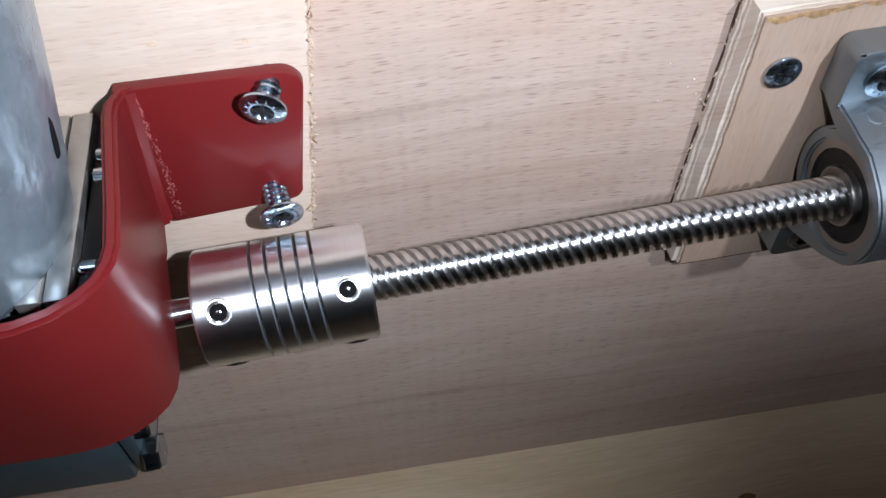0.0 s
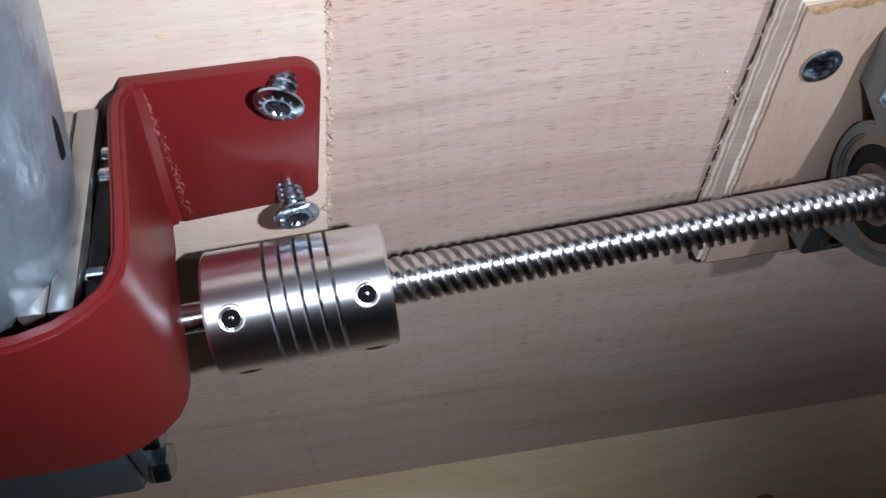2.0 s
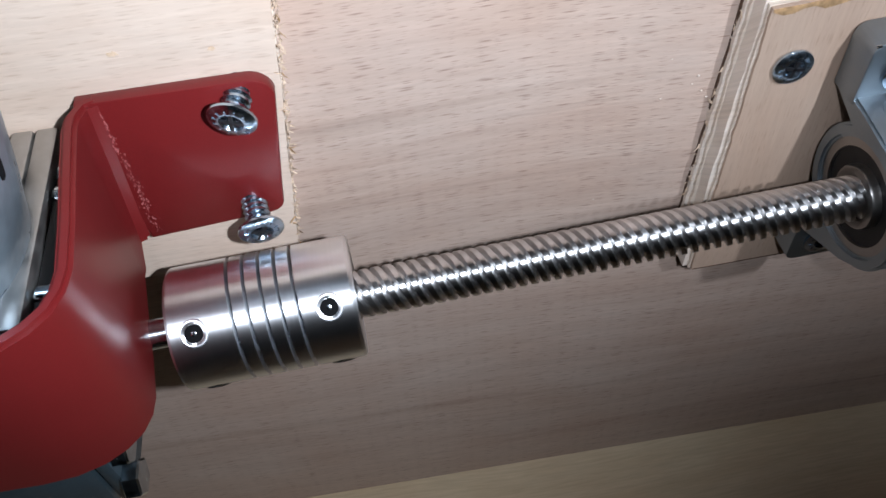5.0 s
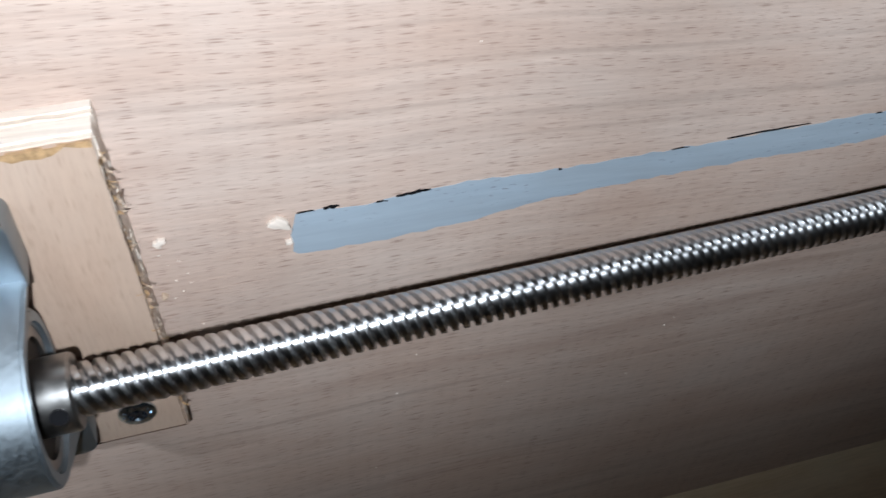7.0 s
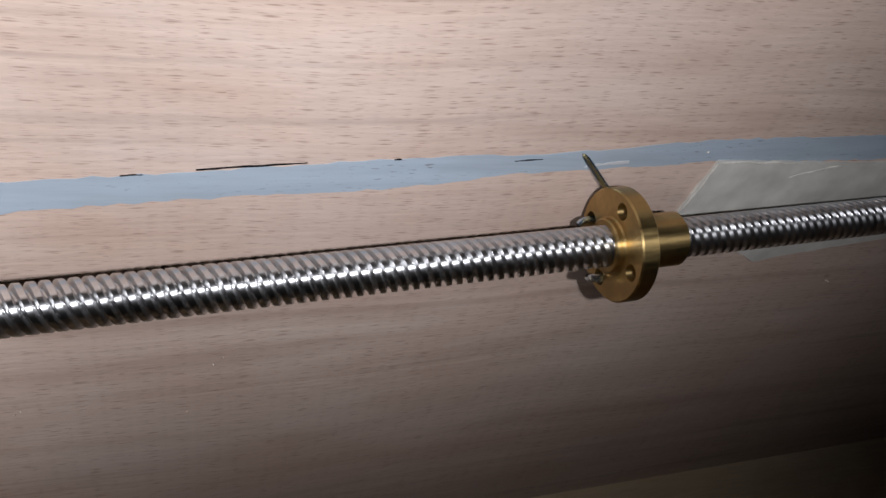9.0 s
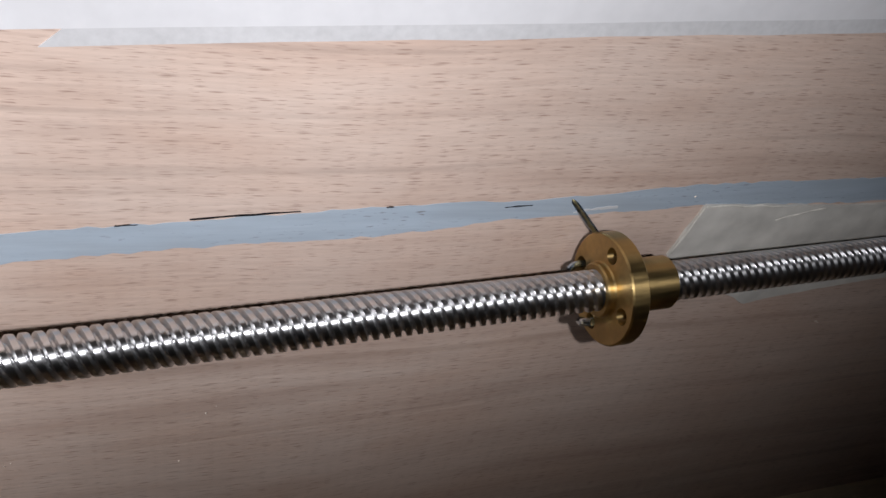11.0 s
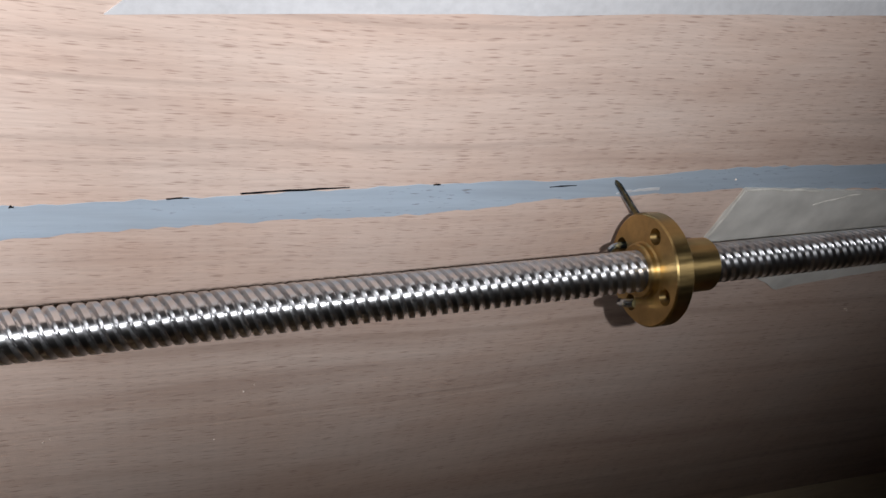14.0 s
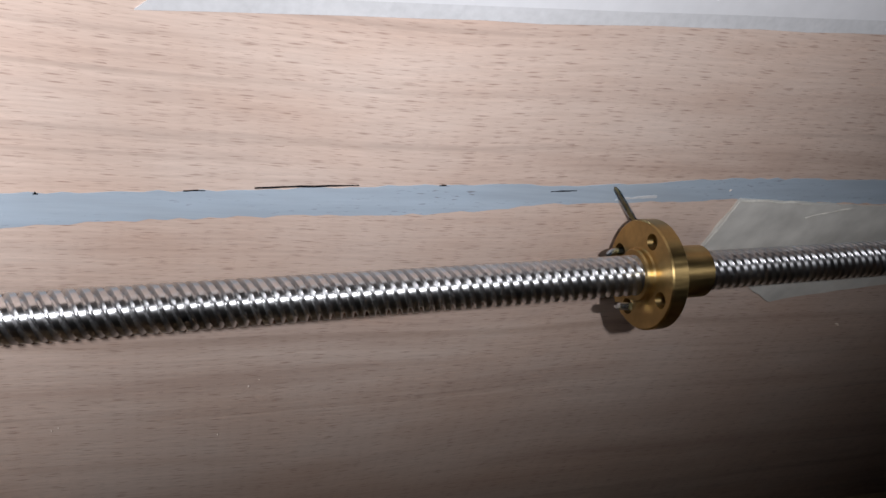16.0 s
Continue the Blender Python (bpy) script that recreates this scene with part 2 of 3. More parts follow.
def box(x0, x1, y0, y1, z0, z1, bevel=0.0, seg=2, bm=None):
    own = bm or bmesh.new()
    r = bmesh.ops.create_cube(own, size=1, matrix=Matrix.Translation(((x0 + x1) / 2, (y0 + y1) / 2, (z0 + z1) / 2)) @ Matrix.Diagonal((x1 - x0, y1 - y0, z1 - z0, 1)))
    if bevel:
        edges = list({e for v in r["verts"] for e in v.link_edges})
        bmesh.ops.bevel(own, geom=edges, offset=bevel, segments=seg, affect="EDGES", profile=0.5)
    return own


def lathe(profile, n=48, axis="X", bm=None, m=None):
    """Turns a closed or open list of (along, radius) about the axis."""
    own = bm or bmesh.new()
    rings = []
    for a, r in profile:
        ring = []
        for i in range(n):
            w = 2 * math.pi * i / n
            p = Vector((a, r * math.cos(w), r * math.sin(w))) if axis == "X" else Vector((r * math.cos(w), r * math.sin(w), a)) if axis == "Z" else Vector((r * math.sin(w), a, r * math.cos(w)))
            ring.append(own.verts.new(m @ p if m else p))
        rings.append(ring)
    for a, b in zip(rings, rings[1:]):
        for i in range(n):
            own.faces.new((a[i], a[(i + 1) % n], b[(i + 1) % n], b[i]))
    return own


def solid(profile, n=48, axis="X", bm=None, m=None):
    """As lathe, with the ends capped by tiny discs."""
    ends = [(profile[0][0], 1e-5)] + list(profile) + [(profile[-1][0], 1e-5)]
    own = lathe(ends, n, axis, bm, m)
    return own


def prism(points, lo, hi, axis="Y", bevel=0.0, bm=None):
    """Extrudes a polygon. axis Y: points are (x, z); X: (y, z); Z: (x, y)."""
    own = bm or bmesh.new()

    def at(p, h):
        return {"Y": (p[0], h, p[1]), "X": (h, p[0], p[1]), "Z": (p[0], p[1], h)}[axis]

    a = [own.verts.new(at(p, lo)) for p in points]
    b = [own.verts.new(at(p, hi)) for p in points]
    own.faces.new(a)
    own.faces.new(list(reversed(b)))
    n = len(points)
    for i in range(n):
        own.faces.new((a[i], b[i], b[(i + 1) % n], a[(i + 1) % n]))
    bmesh.ops.recalc_face_normals(own, faces=own.faces)
    if bevel:
        bmesh.ops.bevel(own, geom=list(own.edges), offset=bevel, segments=2, affect="EDGES", profile=0.5, clamp_overlap=True)
    return own


def rounded(x0, x1, y0, y1, r, n=6, which=(1, 1, 1, 1)):
    """A rectangle with rounded corners, anticlockwise from the lower left."""
    pts = []
    for (cx, cy, px, py), a0, on in zip(((x0, y0, x0 + r, y0 + r), (x1, y0, x1 - r, y0 + r), (x1, y1, x1 - r, y1 - r), (x0, y1, x0 + r, y1 - r)), (180, 270, 0, 90), which):
        if not on:
            pts.append((cx, cy))
            continue
        for i in range(n + 1):
            w = radians(a0 + 90 * i / n)
            pts.append((px + r * math.cos(w), py + r * math.sin(w)))
    return pts


def tube(points, radius, n=10, bm=None):
    """A round wire through the points."""
    own = bm or bmesh.new()
    pts = [Vector(p) for p in points]
    rings, side = [], None
    for i, p in enumerate(pts):
        d = (pts[min(i + 1, len(pts) - 1)] - pts[max(i - 1, 0)]).normalized()
        side = (side or Vector((0.3, 0.5, 0.8))).cross(d).normalized() if side is None else (side - side.dot(d) * d).normalized()
        up = d.cross(side)
        rings.append([own.verts.new(p + radius * (math.cos(2 * math.pi * k / n) * side + math.sin(2 * math.pi * k / n) * up)) for k in range(n)])
    for a, b in zip(rings, rings[1:]):
        for k in range(n):
            own.faces.new((a[k], a[(k + 1) % n], b[(k + 1) % n], b[k]))
    own.faces.new(list(reversed(rings[0])))
    own.faces.new(rings[-1])
    bmesh.ops.recalc_face_normals(own, faces=own.faces)
    return own


def wavy(a, b, step, amp, seed):
    """Points from a to b with a hand-cut wobble across the line."""
    rnd = random.Random(seed)
    a, b = Vector(a), Vector(b)
    n = max(2, int((b - a).length / step))
    d = (b - a).normalized()
    side = Vector((-d.y, d.x))
    return [tuple(a.lerp(b, i / n) + side * rnd.uniform(-amp, amp) * (0 if i in (0, n) else 1)) for i in range(n + 1)]


# ---- structure ----
tagged(link_mesh("wall_back", box(-0.12, 0.80, 0.0, 0.018, 0.0, 0.45), BEECH), "pinkish beech panel with fine pore dashes", "wall", kind="structure")
tagged(link_mesh("floor", box(-0.12, 0.80, -0.45, 0.0, -0.018, 0.0), PINE), "pale yellow pine board lying under the panel", "floor", kind="structure")
tagged(link_mesh("wall_left", box(-0.138, -0.12, -0.45, 0.018, -0.018, 0.45), CABINET), "plain dark grey side panel", "wall", kind="structure")
tagged(link_mesh("wall_right", box(0.80, 0.818, -0.45, 0.018, -0.018, 0.45), CABINET), "plain dark grey side panel", "wall", kind="structure")
tagged(link_mesh("ceiling", box(-0.138, 0.818, -0.45, 0.018, 0.45, 0.468), CABINET), "plain dark grey top panel", "ceiling", kind="structure")

# unseen panel added to close the front and keep the world's light out
tagged(link_mesh("wall_front", box(-0.138, 0.818, -0.468, -0.45, -0.018, 0.468), CABINET), "plain dark grey panel, unseen, added to close the front", "wall", kind="structure")

# rod axis: straight line a little out of parallel with the panel
ROD0 = Vector((0.25, -0.01951, 0.13879))
ROD_TURN = Matrix.Rotation(math.atan(0.04047), 4, "Z") @ Matrix.Rotation(-math.atan(0.01402), 4, "Y")


def on_rod(x):
    """The pose at that x on the rod's axis, with its x along the rod."""
    return Matrix.Translation((x, ROD0.y + 0.04047 * (x - 0.25), ROD0.z + 0.01402 * (x - 0.25))) @ ROD_TURN


# ---- lead screw ----
def threaded(length, lead=0.008, starts=4, n=40, crest=0.004, root=0.0030):
    """Rolled trapezoidal thread whose flanks follow the mesh lines."""
    pitch = lead / starts
    prof = [(0.00, root), (0.16, root), (0.22, root + 0.0002), (0.31, crest - 0.0002), (0.34, crest - 0.00005), (0.37, crest), (0.82, crest), (0.85, crest - 0.00005), (0.88, crest - 0.0002), (0.95, root + 0.0002)]
    k = len(prof)
    count = int(length / pitch) * k
    verts, faces = [], []
    for i in range(count):
        f, r = prof[i % k]
        u = (i // k + f) * pitch
        for j in range(n):
            w = 2 * math.pi * j / n
            verts.append((u + lead * j / n, r * math.cos(w), r * math.sin(w)))
    turn = starts * k
    for i in range(count - 1):
        for j in range(n):
            if j + 1 < n:
                faces.append((i * n + j, i * n + j + 1, (i + 1) * n + j + 1, (i + 1) * n + j))
            elif i + 1 + turn < count:
                faces.append((i * n + j, (i + turn) * n, (i + 1 + turn) * n, (i + 1) * n + j))
    me = bpy.data.meshes.new("lead_screw")
    me.from_pydata(verts, [], faces)
    me.materials.append(STEEL)
    me.shade_smooth()
    me.set_sharp_from_angle(angle=radians(24))
    ob = new("lead_screw", me)
    ob.matrix_world = on_rod(0.108)
    return ob


tagged(threaded(0.50), "shiny steel four-start lead screw running along the panel", "lead screw")


def ragged(points, amp, step, seed):
    """The outline of a polygon, broken into short uneven steps."""
    pts = []
    for i, a in enumerate(points):
        pts += wavy(a, points[(i + 1) % len(points)], step, amp, seed + i)[:-1]
    return pts


# ---- plates ----
def ply_plate(name, back, front, thick, face, seed):
    """A plywood offcut: five plies, each cut a little differently; corners of back and front as (x, z) anticlockwise."""
    cx, cz = back[0]
    root = empty(name, pose(cx, 0, cz))
    cuts = (0.0, 0.22, 0.34, 0.80, 0.90, 1.0)
    mx, mz = sum(c[0] for c in back) / 4, sum(c[1] for c in back) / 4
    for i in range(5):
        t0, t1 = -thick * cuts[i], -thick * cuts[i + 1]
        mat = face if i == 4 else (PLYDARK if i in (1, 3) else PLYEDGE)
        k = (0.0, 0.30, 0.50, 0.85, 1.0)[i]
        grow = 0.0 if i in (0, 2, 4) else -0.00006
        pts = []
        for (bx, bz), (fx, fz) in zip(back, front):
            x, zz = bx + (fx - bx) * k, bz + (fz - bz) * k
            pts.append((x - cx + math.copysign(grow, x - mx), zz - cz + math.copysign(grow, zz - mz)))
        part("ply_layer", prism(ragged(pts, 0.00016, 0.0022, seed + 10 * i), t1, t0, "Y"), mat, root)
    return root


PLATE_BACK = [(0.1928, 0.1030), (0.2388, 0.1050), (0.2358, 0.1738), (0.1945, 0.1709)]
PLATE = [(0.1958, 0.1035), (0.2388, 0.1050), (0.2356, 0.1723), (0.1958, 0.1698)]
PACKING = [(-0.02, 0.1300), (0.1164, 0.1312), (0.1358, 0.300), (-0.02, 0.300)]
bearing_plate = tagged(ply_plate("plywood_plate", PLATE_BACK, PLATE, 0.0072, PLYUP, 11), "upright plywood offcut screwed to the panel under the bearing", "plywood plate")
motor_plate = tagged(ply_plate("plywood_plate", PACKING, PACKING, 0.0092, PLYFACE, 90), "pale plywood packing board behind the motor bracket", "plywood plate")


def splinters(parent, a, b, y, count, length, spread, mat, seed, name="torn_edge"):
    """Loose fibres along a sawn edge from a to b, given as (x, z)."""
    rnd = random.Random(seed)
    bm = bmesh.new()
    o = parent.matrix_world.translation
    for _ in range(count):
        k = rnd.random()
        p = Vector((a[0] + (b[0] - a[0]) * k, y + rnd.uniform(-0.0004, 0.0004), a[1] + (b[1] - a[1]) * k)) - o
        d = Vector((rnd.uniform(-1, 1) * spread, rnd.uniform(-0.5, 0.1) * spread, rnd.uniform(-1, 1))).normalized() * length * rnd.uniform(0.4, 1.3)
        side = Vector((rnd.uniform(-1, 1), rnd.uniform(-1, 1), rnd.uniform(-0.3, 0.3))).normalized() * rnd.uniform(0.00008, 0.00028)
        bend = Vector((rnd.uniform(-1, 1), rnd.uniform(-1, 0.2), 0)) * 0.0003
        v = [bm.verts.new(q) for q in (p - side, p + side, p + d * 0.5 + side * 0.8 + bend, p + d, p + d * 0.5 - side * 0.8 + bend, p + d * 0.5 + bend + side.cross(d).normalized() * 0.00015)]
        bm.faces.new((v[0], v[1], v[2], v[3], v[4]))
        bm.faces.new((v[0], v[4], v[3], v[5]))
        bm.faces.new((v[1], v[5], v[3], v[2]))
    return part(name, bm, mat, parent)


splinters(motor_plate, (0.1168, 0.133), (0.1250, 0.200), -0.0088, 240, 0.0012, 0.6, TORN, 5)
splinters(motor_plate, (0.1166, 0.133), (0.1250, 0.200), -0.0092, 14, 0.0014, 0.8, GLUE, 6, "glue_residue")
splinters(bearing_plate, (0.1928, 0.105), (0.1944, 0.170), -0.0008, 70, 0.0016, 0.5, TORN, 7)
splinters(bearing_plate, (0.2388, 0.106), (0.2362, 0.172), -0.0060, 45, 0.0012, 0.5, TORN, 8)
splinters(bearing_plate, (0.2386, 0.107), (0.2360, 0.172), -0.0068, 90, 0.0014, 0.5, GLUE, 9, "glue_residue")


def glue_line(parent, a, b, y, width, seed):
    """A ragged bead of glue along a plate's front edge."""
    rnd = random.Random(seed)
    o = parent.matrix_world.translation
    up = wavy(a, b, 0.0012, 0.0001, seed)
    low = [(x, zz - width * rnd.uniform(0.15, 1.0)) for x, zz in wavy(a, b, 0.0016, 0.0002, seed + 1)]
    pts = [(x - o.x, zz - o.z) for x, zz in up + list(reversed(low))]
    return part("glue_line", prism(pts, y - 0.0002, y + 0.0004, "Y"), GLUE, parent, "ragged line of orange glue")


glue_line(bearing_plate, (0.1960, 0.1697), (0.2355, 0.1723), -0.0072, 0.0016, 21)


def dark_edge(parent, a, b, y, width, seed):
    """A thin dark strip along a plate's edge, from a to b as (x, z)."""
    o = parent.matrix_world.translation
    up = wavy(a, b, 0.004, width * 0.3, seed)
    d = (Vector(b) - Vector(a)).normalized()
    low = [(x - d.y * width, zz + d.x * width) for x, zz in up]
    return part("dark_edge", prism([(x - o.x, zz - o.z) for x, zz in up + list(reversed(low))], y - 0.0001, y + 0.0006, "Y"), BROWNSHADE, parent)


# left: a brown line at the panel, widened to paint in the plate's shadow
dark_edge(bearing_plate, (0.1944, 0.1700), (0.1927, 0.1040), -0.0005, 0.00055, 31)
# bottom and right: the plate's own brown edge lines
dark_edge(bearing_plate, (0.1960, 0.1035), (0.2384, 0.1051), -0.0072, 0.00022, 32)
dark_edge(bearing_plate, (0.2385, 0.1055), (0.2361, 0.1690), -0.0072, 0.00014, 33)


def stain(parent, x, zz, y, r, seed, mat):
    rnd = random.Random(seed)
    o = parent.matrix_world.translation
    pts = [(x - o.x + r * rnd.uniform(0.5, 1.2) * math.cos(a) * 1.6, zz - o.z + r * rnd.uniform(0.4, 1.1) * math.sin(a)) for a in [2 * math.pi * i / 14 for i in range(14)]]
    return part("stain", prism(pts, y - 0.00012, y + 0.0002, "Y"), mat, parent)


stain(motor_plate, 0.1000, 0.1792, -0.0092, 0.0005, 3, STAIN)
stain(motor_plate, 0.1130, 0.1780, -0.0092, 0.0004, 4, STAIN)


# ---- red bracket ----
def bracket():
    o = Vector((0.0940, -0.0092, 0.1390))
    root = empty("motor_bracket", Matrix.Translation(o))
    th = 0.0022
    # strap seen from above: front plate, wide bend, side plate
    path = [(0.030, -0.0530), (0.0800, -0.0528), (0.0850, -0.0523), (0.0890, -0.0510), (0.0922, -0.0490), (0.0945, -0.0465), (0.0957, -0.0437), (0.0961, -0.0405), (0.0955, -0.0330), (0.0945, -0.0240), (0.0937, -0.0160), (0.0938, -0.0140), (0.0946, -0.0122), (0.0962, -0.0115)]
    inner = []
    for i, p in enumerate(path):
        a, b = Vector(path[max(i - 1, 0)]), Vector(path[min(i + 1, len(path) - 1)])
        d = (b - a).normalized()
        inner.append((p[0] - d.y * th, p[1] + d.x * th))
    n = len(path)
    bm = bmesh.new()
    ring = path + list(reversed(inner))
    lo = [bm.verts.new((x - o.x - 0.0022, y - o.y + 0.0045 * min(max((-y - 0.0115) / 0.0415, 0), 1), (0.0049 if y > -0.0135 else 0.0) - 0.004 * min(max((-y - 0.0115) / 0.0415, 0), 1))) for x, y in ring]
    hi = [bm.verts.new((x - o.x, y - o.y, 0.0345)) for x, y in ring]
    m = len(ring)
    for i in range(m):
        j = (i + 1) % m
        bm.faces.new((lo[i], lo[j], hi[j], hi[i]))
    for i in range(n - 1):
        bm.faces.new((hi[i], hi[i + 1], hi[m - 2 - i], hi[m - 1 - i]))
        bm.faces.new((lo[i + 1], lo[i], lo[m - 1 - i], lo[m - 2 - i]))
    bmesh.ops.recalc_face_normals(bm, faces=bm.faces)
    edges = [e for e in bm.edges if abs(e.verts[0].co.z - e.verts[1].co.z) < 1e-6 and e.calc_face_angle(0) > radians(60)]
    bmesh.ops.bevel(bm, geom=edges, offset=0.0006, segments=2, affect="EDGES", clamp_overlap=True)
    part("strap", bm, RED, root)
    tab = []
    for (x, zz), r, a0, a1 in (((0.0942, 0.1438), 0, 0, 0), ((0.1170, 0.1459), 0.0026, 275, 368), ((0.1202, 0.1736), 0.0036, 8, 92), ((0.0926, 0.1733), 0, 0, 0)):
        if not r:
            tab.append((x, zz))
            continue
        cx, cz = x - r, zz + (r if a0 > 180 else -r)
        tab += [(cx + r * math.cos(radians(a0 + (a1 - a0) * i / 6)), cz + r * math.sin(radians(a0 + (a1 - a0) * i / 6))) for i in range(7)]
    part("tab", prism([(x - o.x, zz - o.z) for x, zz in tab], -0.0024, -0.0001, "Y", 0.0003), RED, root)
    # rubbed flecks along the bend
    r = random.Random(61)
    bm = bmesh.new()
    for _ in range(150):
        k = r.random()
        c = Vector((0.0957 + r.gauss(0, 0.00035) * (0.4 + k) - o.x, -0.00245, 0.1715 - 0.0262 * k - o.z))
        size = r.uniform(0.00005, 0.00022)
        v = [bm.verts.new(c + Vector((size * r.uniform(0.4, 1.0) * math.cos(a), r.uniform(-0.00003, 0), 2.0 * size * r.uniform(0.4, 1.0) * math.sin(a)))) for a in (0.2, 1.4, 2.8, 4.0, 5.2)]
        back = bm.verts.new(c + Vector((0, 0.0002, 0)))
        bm.faces.new(v)
        for q in range(5):
            bm.faces.new((v[q], back, v[(q + 1) % 5]))
    bmesh.ops.recalc_face_normals(bm, faces=bm.faces)
    part("scuff_mark", bm, SCUFF, root, "rubbed pinkish flecks along the bend")
    return tagged(root, "glossy red powder-coated bent steel motor bracket", "bracket")


bracket()


# ---- motor ----
def motor():
    o = Vector((0.0720, -0.0300, 0.1125))
    root = empty("gear_motor", Matrix.Translation(o))

    def b(x0, x1, y0, y1, z0, z1, bev):
        return box(x0 - o.x, x1 - o.x, y0 - o.y, y1 - o.y, z0 - o.z, z1 - o.z, bev)

    part("gearbox", b(0.045, 0.0815, -0.0440, -0.0095, 0.1125, 0.1418, 0.002), BLUEGREY, root, "dark blue-grey gearbox housing")
    part("gearbox_top", b(0.030, 0.0815, -0.0430, -0.0095, 0.1420, 0.1668, 0.004), GEAR, root, "silver gearbox cover")
    part("flange", b(0.0817, 0.0850, -0.0445, -0.0094, 0.1420, 0.1685, 0.0006), FLANGE, root)
    part("flange", b(0.0852, 0.0885, -0.0445, -0.0094, 0.1420, 0.1685, 0.0006), FLANGE, root)
    part("gearbox_cover", b(0.0817, 0.0845, -0.0435, -0.0098, 0.1145, 0.1418, 0.0008), BLUEGREY, root)
    lean = Matrix.Translation((-0.0020, -0.0010, 0.0)) @ Matrix(((1, 0, 0.16, -0.16 * 0.062), (0, 1, 0, 0), (0, 0, 1, 0), (0, 0, 0, 1)))
    can = solid([(0.0520, 0.0130), (0.0535, 0.0172), (0.0560, 0.0186), (0.0640, 0.0194), (0.0750, 0.0200), (0.0850, 0.0203), (0.118, 0.0203), (0.121, 0.0185)], 48, "Z", m=lean)
    part("motor_can", can, GEAR, root, "shiny silver motor can")
    turn = lean @ Matrix.Translation((0, 0, 0.0725)) @ Matrix.Rotation(radians(-6), 4, "Z") @ Matrix.Translation((0.0199, 0, 0)) @ Matrix.Diagonal((1, 0.17, 1.15, 1))
    part("can_slot", solid([(-0.0010, 0.0030), (0.0000, 0.0030), (0.0003, 0.0024)], 24, "X", m=turn), SOCKET, root)
    sh = on_rod(0.0885)
    part("output_shaft", solid([(0, 0.0025), (0.0098, 0.0025)], 32, "X", m=Matrix.Translation(sh.translation - o) @ ROD_TURN), ZINC, root)
    # black plate added to fill the dark gap between flange and strap
    part("gap_fill", b(0.0887, 0.0913, -0.0442, -0.0096, 0.1430, 0.1668, 0.0004), SEALGAP, root, "black plate filling the dark gap behind the bracket")
    for y in (-0.0175, -0.0215, -0.0385):
        m = Matrix.Translation((0.0889 - o.x, y - o.y, 0.1665 - o.z))
        part("bolt", solid([(0, 0.0011), (0.0003, 0.0013), (0.0022, 0.0013), (0.0025, 0.0011)], 12, "X", m=m), ZINC, root)
    for y, zz in ((-0.0400, 0.1275), (-0.0425, 0.1205)):
        m = Matrix.Translation((0.0843 - o.x, y - o.y, zz - o.z))
        part("hex_nut", solid([(0, 0.0030), (0.0003, 0.0034), (0.0026, 0.0034), (0.0029, 0.0030)], 6, "X", m=m), ZINC, root)
    return tagged(root, "silver geared motor hanging in the red bracket", "motor")


motor()


# ---- coupling ----
def slit_sleeve(L, R, first, pitch, turns, half, deep, n=96):
    """A turned sleeve with one helical saw cut; the cut starts and ends on the side towards the panel."""
    bm = bmesh.new()
    columns = []
    for j in range(n + 1):
        w = radians(-45 + 360 * j / n)
        prof = [(0.0, 0.0026), (0.0, R - 0.0005), (0.0002, R - 0.0002), (0.0005, R)]
        for k in range(turns):
            x = first + pitch * (k + j / n)
            prof += [(x - half, R), (x - half + 0.00002, R - deep), (x + half - 0.00002, R - deep), (x + half, R)]
        prof += [(L - 0.0005, R), (L - 0.0002, R - 0.0002), (L, R - 0.0005), (L, 0.0041)]
        columns.append([bm.verts.new((x, r * math.cos(w), r * math.sin(w))) for x, r in prof])
    for a, b in zip(columns, columns[1:]):
        for i in range(len(a) - 1):
            bm.faces.new((a[i], b[i], b[i + 1], a[i + 1]))
    bmesh.ops.recalc_face_normals(bm, faces=bm.faces)
    return bm


def coupling():
    root = empty("shaft_coupling", on_rod(0.0974))
    L, R = 0.0290, 0.0101
    part("sleeve", slit_sleeve(L, R, 0.00905, 0.0025, 5, 0.00030, 0.0040), ALU, root)
    for x in (0.0042, 0.0249):
        for w in (42, 132):
            m = Matrix.Rotation(radians(w), 4, "X") @ Matrix.Translation((x, 0, R))
            # flush black disc paints the dark inside the uncut screw hole
            hole = part("set_screw", solid([(-0.0020, 0.0017), (0.00002, 0.0017), (0.00004, 0.0016)], 6, "Z", m=m), SOCKET, root, "black hex disc standing in for the shaded socket")
            part("rim", lathe([(-0.0002, 0.0023), (0.00012, 0.0021), (0.00014, 0.0019), (0.00003, 0.0014), (-0.0003, 0.0013)], 24, "Z", m=m), ALU, hole)
            part("tip", solid([(0.00003, 0.00045), (0.00006, 0.0004)], 12, "Z", m=m), ZINC, hole)
    return tagged(root, "turned aluminium flexible shaft coupling with slits and set screws", "coupling")


coupling()


